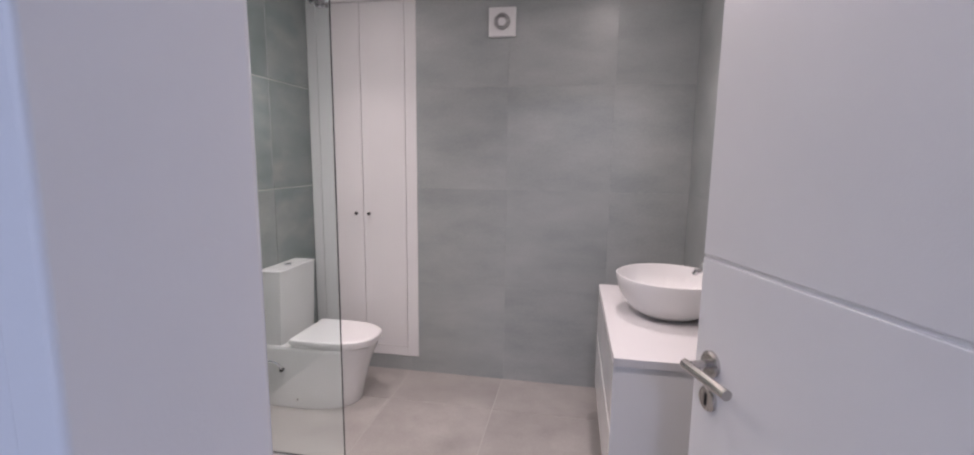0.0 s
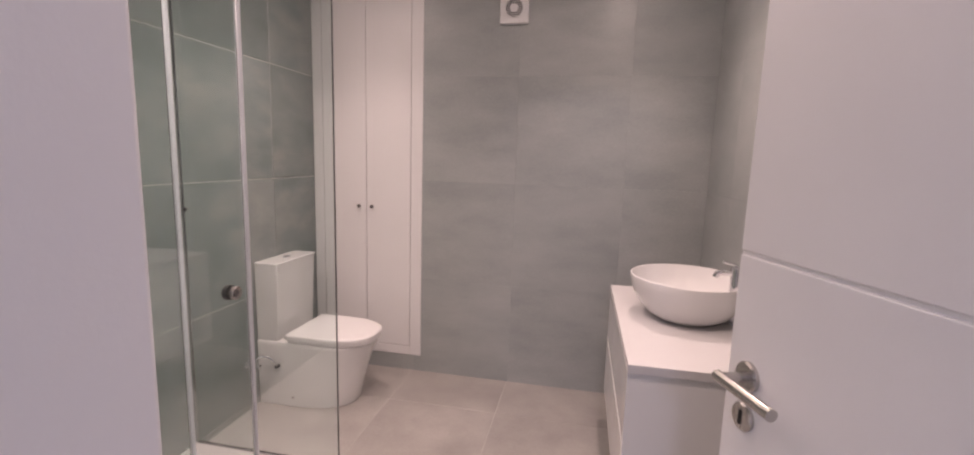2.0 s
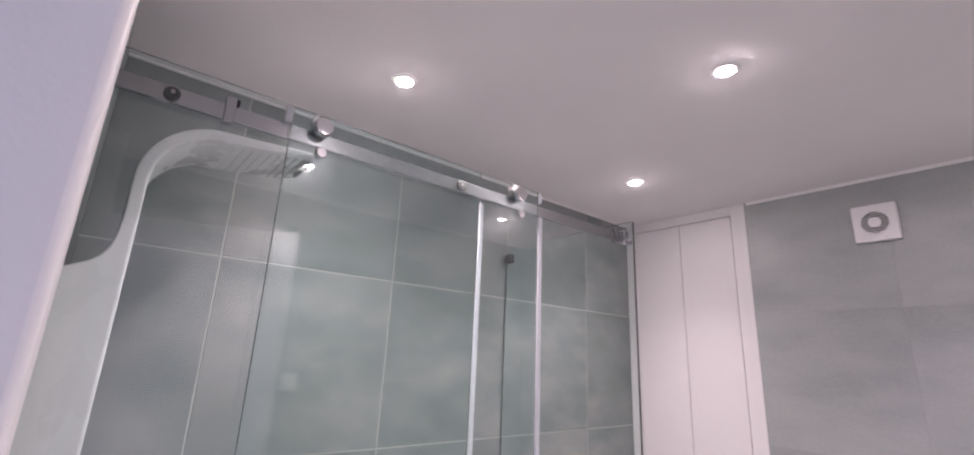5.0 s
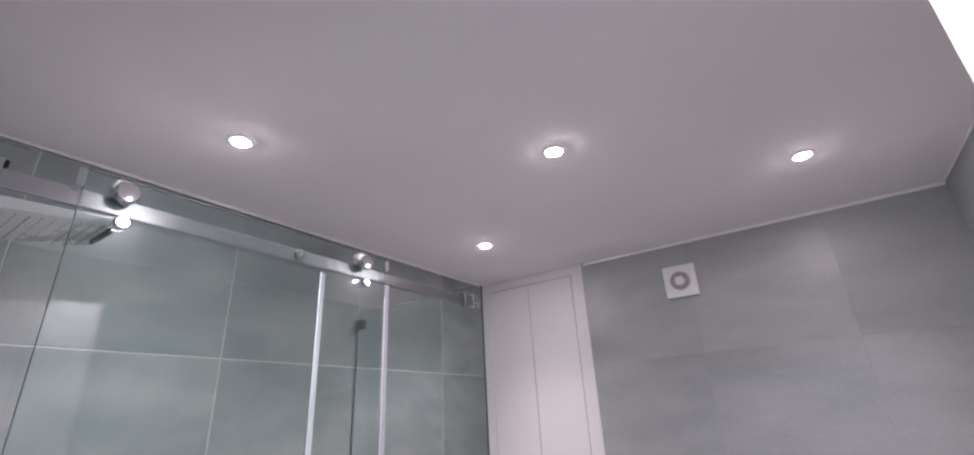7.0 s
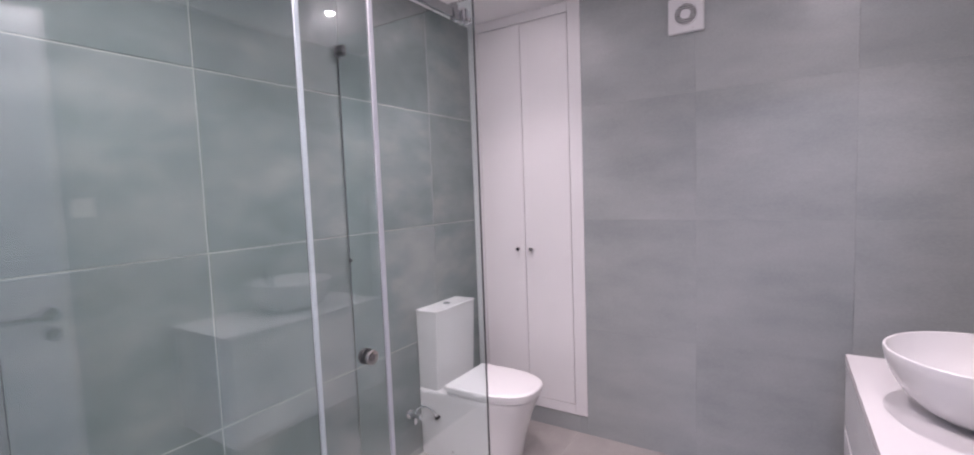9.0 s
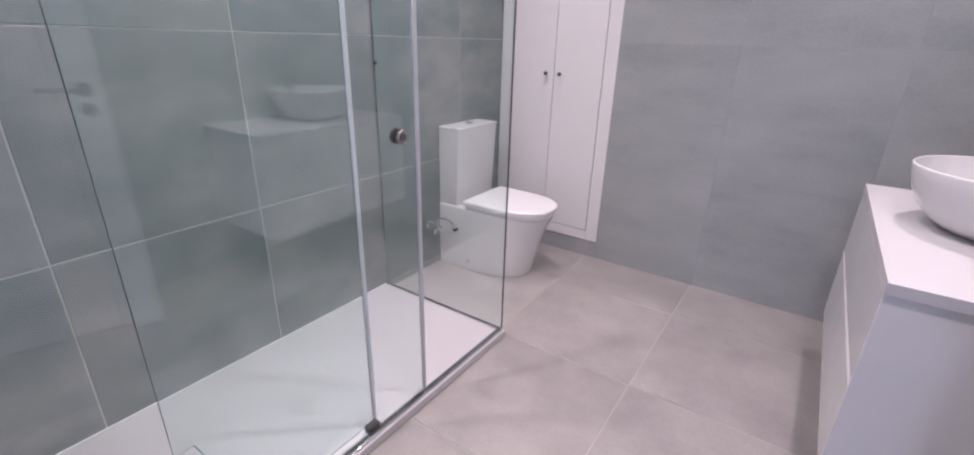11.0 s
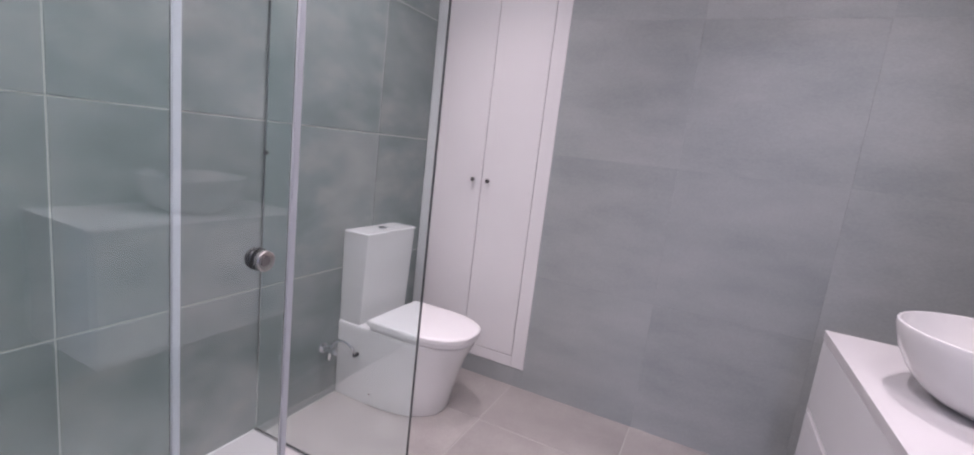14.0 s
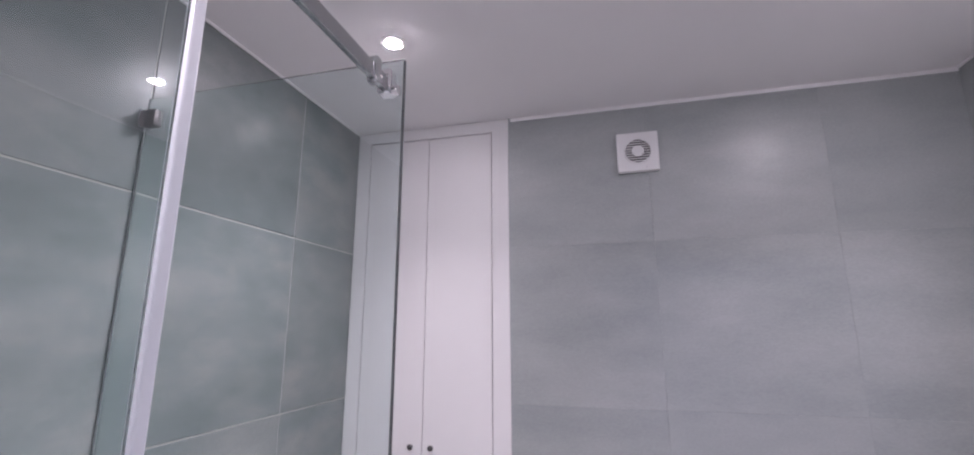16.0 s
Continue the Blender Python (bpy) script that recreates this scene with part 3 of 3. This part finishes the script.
# ---- vanity, basin, tap ----
def vanity():
    v = thing("vanity_unit", "wall-hung white gloss vanity unit with two handleless drawers", "vanity unit", (1.8025, 2.545, 0.25))
    w = EAST - 1.8025 - 0.002
    part("carcass", boxed(0.0186, w, -0.4475, 0.4475, 0.0, 0.484, bevel=0.0004), LACQUER, v)
    for y in (-0.4506, 0.4477):
        part("end_panel", boxed(0.0003, w, y, y + 0.0029, 0.0, 0.4838, bevel=0.0004), LACQUER, v)
    part("drawer_front", boxed(0.0, 0.0185, -0.4475, 0.4475, 0.0, 0.243, bevel=0.0008), GLOSS, v)
    part("drawer_front", boxed(0.0, 0.0185, -0.4475, 0.4475, 0.262, 0.484, bevel=0.0008), GLOSS, v)
    part("grip_rail", boxed(0.008, 0.0195, -0.449, 0.449, 0.2435, 0.2615), LACQUER, v)
    top = part("worktop", boxed(-0.001, w, -0.458, 0.458, 0.4842, 0.512, bevel=0.0015), TOP_WHITE, v, "matt white worktop slab")


vanity()


def basin():
    b = thing("countertop_basin", "round white glazed basin standing on the vanity top", "basin", (2.058, 2.59, 0.7625))
    out = [(0.0, 0.0), (0.104, 0.0), (0.107, 0.005), (0.128, 0.010), (0.153, 0.028), (0.180, 0.060), (0.201, 0.100), (0.211, 0.134), (0.2145, 0.155), (0.2135, 0.161), (0.2105, 0.1625), (0.2075, 0.161), (0.205, 0.154), (0.195, 0.118), (0.174, 0.075), (0.142, 0.044), (0.095, 0.026), (0.04, 0.020), (0.0, 0.019)]
    part("bowl", turned(bmesh.new(), out, (0, 0, 0), "z", 64), CERAMIC, b)
    part("waste", turned(bmesh.new(), [(0, 0.019), (0.032, 0.0205), (0.032, 0.026), (0.028, 0.029), (0, 0.030)], (0, 0, 0), "z", 28), CHROME, b)


basin()


def tap():
    t = thing("basin_tap", "tall chrome single-lever basin tap", "tap", (2.235, 2.56, 0.7625))
    part("base", turned(bmesh.new(), [(0, 0), (0.027, 0), (0.027, 0.006), (0.022, 0.008), (0, 0.008)], (-0.02, 0, 0), "z", 24), CHROME, t)
    part("body", turned(bmesh.new(), [(0, 0.008), (0.021, 0.008), (0.021, 0.210), (0.018, 0.215), (0, 0.215)], (-0.02, 0, 0), "z", 24), CHROME, t)
    part("spout", tube(bmesh.new(), [(-0.03, 0, 0.190), (-0.065, 0, 0.193), (-0.088, 0, 0.188), (-0.094, 0, 0.174)], 0.011, 14), CHROME, t)
    part("lever", tube(bmesh.new(), [(-0.02, 0, 0.215), (-0.028, 0, 0.224), (-0.070, 0, 0.232)], 0.006), CHROME, t)


tap()


# ---- fan, switch, downlights, hall lamp ----
def extractor_fan():
    f = thing("extractor_fan", "square white wall extractor fan with a round slatted grille", "extractor fan", (1.223, NORTH, 2.152))
    part("housing", boxed(-0.078, 0.078, -0.030, -0.0005, -0.080, 0.080, bevel=0.006, segments=3), PLASTIC, f)
    # flat disc on the housing, its near-black colour painting the grille's inner shade
    part("grille_well", turned(bmesh.new(), [(0, -0.0302), (0.047, -0.0302), (0.047, -0.0312), (0, -0.0312)], (0, 0, 0), "y", 40), GAP_SHADE, f, "near-black disc standing for the shade behind the slats")
    for k in range(9):
        z = -0.040 + 0.010 * k
        r = math.sqrt(0.0475 ** 2 - z * z)
        if r > 0.01:
            part("slat", boxed(-r, r, -0.0345, -0.0316, z - 0.0017, z + 0.0017), PLASTIC, f)
    part("ring", turned(bmesh.new(), [(0.047, -0.0303), (0.052, -0.0303), (0.051, -0.0355), (0.047, -0.0355)], (0, 0, 0), "y", 40, True), PLASTIC, f)
    part("hub", turned(bmesh.new(), [(0, -0.0348), (0.023, -0.0348), (0.022, -0.0375), (0, -0.038)], (0, 0, 0), "y", 28), PLASTIC, f, "plain round white hub")
    part("pilot_lamp", turned(bmesh.new(), [(0, -0.0302), (0.003, -0.0302), (0.002, -0.033), (0, -0.0335)], (0.030, 0, -0.066), "y", 10), CHROME, f)


extractor_fan()
s = thing("light_switch", "square white plastic light switch on the tiled wall", "light switch", (EAST, 1.78, 1.365))
part("plate", boxed(-0.010, -0.0005, -0.041, 0.041, -0.041, 0.041, bevel=0.003), PLASTIC, s)
part("rocker", boxed(-0.0135, -0.0102, -0.028, 0.028, -0.028, 0.028, bevel=0.0015), PLASTIC, s)


def downlight():
    d = thing("downlight", "small round recessed ceiling downlight, switched on", "downlight", (*DOWNLIGHTS[0], CEILING), group="ceiling downlights")
    part("bezel", turned(bmesh.new(), [(0.025, -0.0005), (0.041, -0.0005), (0.040, -0.003), (0.031, -0.0052), (0.025, -0.0052)], (0, 0, 0), "z", 36, True), PLASTIC, d, "white trim ring")
    part("lens", turned(bmesh.new(), [(0, -0.0006), (0.0245, -0.0006), (0.0245, -0.0045), (0.021, -0.0074), (0.012, -0.0090), (0, -0.0095)], (0, 0, 0), "z", 32), LAMP_GLOW, d, "glowing domed lens")
    return d


first = downlight()
for lx, ly in DOWNLIGHTS[1:]:
    copy_thing(first, pose(lx, ly, CEILING))
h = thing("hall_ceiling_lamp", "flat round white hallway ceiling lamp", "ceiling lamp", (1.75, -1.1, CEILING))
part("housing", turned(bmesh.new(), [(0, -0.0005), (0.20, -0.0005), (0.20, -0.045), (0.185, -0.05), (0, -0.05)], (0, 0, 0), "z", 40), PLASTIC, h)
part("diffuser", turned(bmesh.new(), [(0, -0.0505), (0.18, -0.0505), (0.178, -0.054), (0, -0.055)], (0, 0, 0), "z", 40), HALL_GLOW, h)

# ---- tiles ----
tile_meshes = {}


def tile_mesh(w, h, material, edge):
    """A tile w by h, its face at z = 0, shared between tiles of one size."""
    key = (round(w, 3), round(h, 3), material.name)
    if key not in tile_meshes:
        bm = boxed(0, w, 0, h, -T, 0)
        rim = [e for e in bm.edges if all(v.co.z > -T / 2 for v in e.verts)]
        bmesh.ops.bevel(bm, geom=rim, offset=edge, segments=1, profile=0.5, affect="EDGES")
        tile_meshes[key] = mesh_of("tile", bm, material, False)
    return tile_meshes[key]


def tile_field(parent, m, cuts_u, cuts_v, material, gap, skip=()):
    """Tiles between the cut lines u and v of the plane m (its z points out of the wall)."""
    for i, (u0, u1) in enumerate(zip(cuts_u, cuts_u[1:])):
        for j, (v0, v1) in enumerate(zip(cuts_v, cuts_v[1:])):
            if (i, j) in skip:
                continue
            g = gap / 2
            ob = new("tile", tile_mesh(u1 - u0 - gap, v1 - v0 - gap, material, min(0.0009, gap * 0.3)))
            ob.parent = parent
            out = Vector((0, 0, random.uniform(-0.08, 0.08) * gap))
            ob.matrix_world = m @ Matrix.Translation(Vector((u0 + g, v0 + g, 0)) + out)


ROWS_Z = [0.0, 0.6, 1.2, 1.8, CEILING]


def plane(origin, u, v):
    u, v = Vector(u), Vector(v)
    w = u.cross(v)
    m = Matrix((u, v, w)).transposed().to_4x4()
    m.translation = origin
    return m


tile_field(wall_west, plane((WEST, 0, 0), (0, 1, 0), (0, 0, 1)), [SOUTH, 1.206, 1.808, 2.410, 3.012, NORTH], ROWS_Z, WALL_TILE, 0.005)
north = plane((EAST, NORTH, 0), (-1, 0, 0), (0, 0, 1))
tile_field(wall_north, north, [0.0, EAST - 1.864, EAST - 1.262, EAST - 0.700], ROWS_Z, BACK_TILE, 0.0005)
tile_field(wall_north, north, [EAST - 0.700, EAST - 0.66, EAST], [0.0, 0.097], BACK_TILE, 0.0005)
tile_field(wall_east, plane((EAST, NORTH, 0), (0, -1, 0), (0, 0, 1)), [0.0, NORTH - 3.012, NORTH - 2.410, NORTH - 1.808, NORTH - 1.206, NORTH - SOUTH], ROWS_Z, BACK_TILE, 0.0005)
south = plane((WEST, SOUTH - 0.004, 0), (1, 0, 0), (0, 0, 1))
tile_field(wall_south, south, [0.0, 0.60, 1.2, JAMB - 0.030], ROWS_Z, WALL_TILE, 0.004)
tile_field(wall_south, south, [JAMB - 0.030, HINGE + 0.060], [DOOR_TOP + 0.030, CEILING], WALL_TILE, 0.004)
tile_field(floor, plane((0, 0, 0), (1, 0, 0), (0, 1, 0)), [WEST, 0.654, 1.256, 1.858, EAST], [WALL_HALL, 1.206, 1.823, 2.430, 3.037, NORTH], FLOOR_TILE, 0.005)
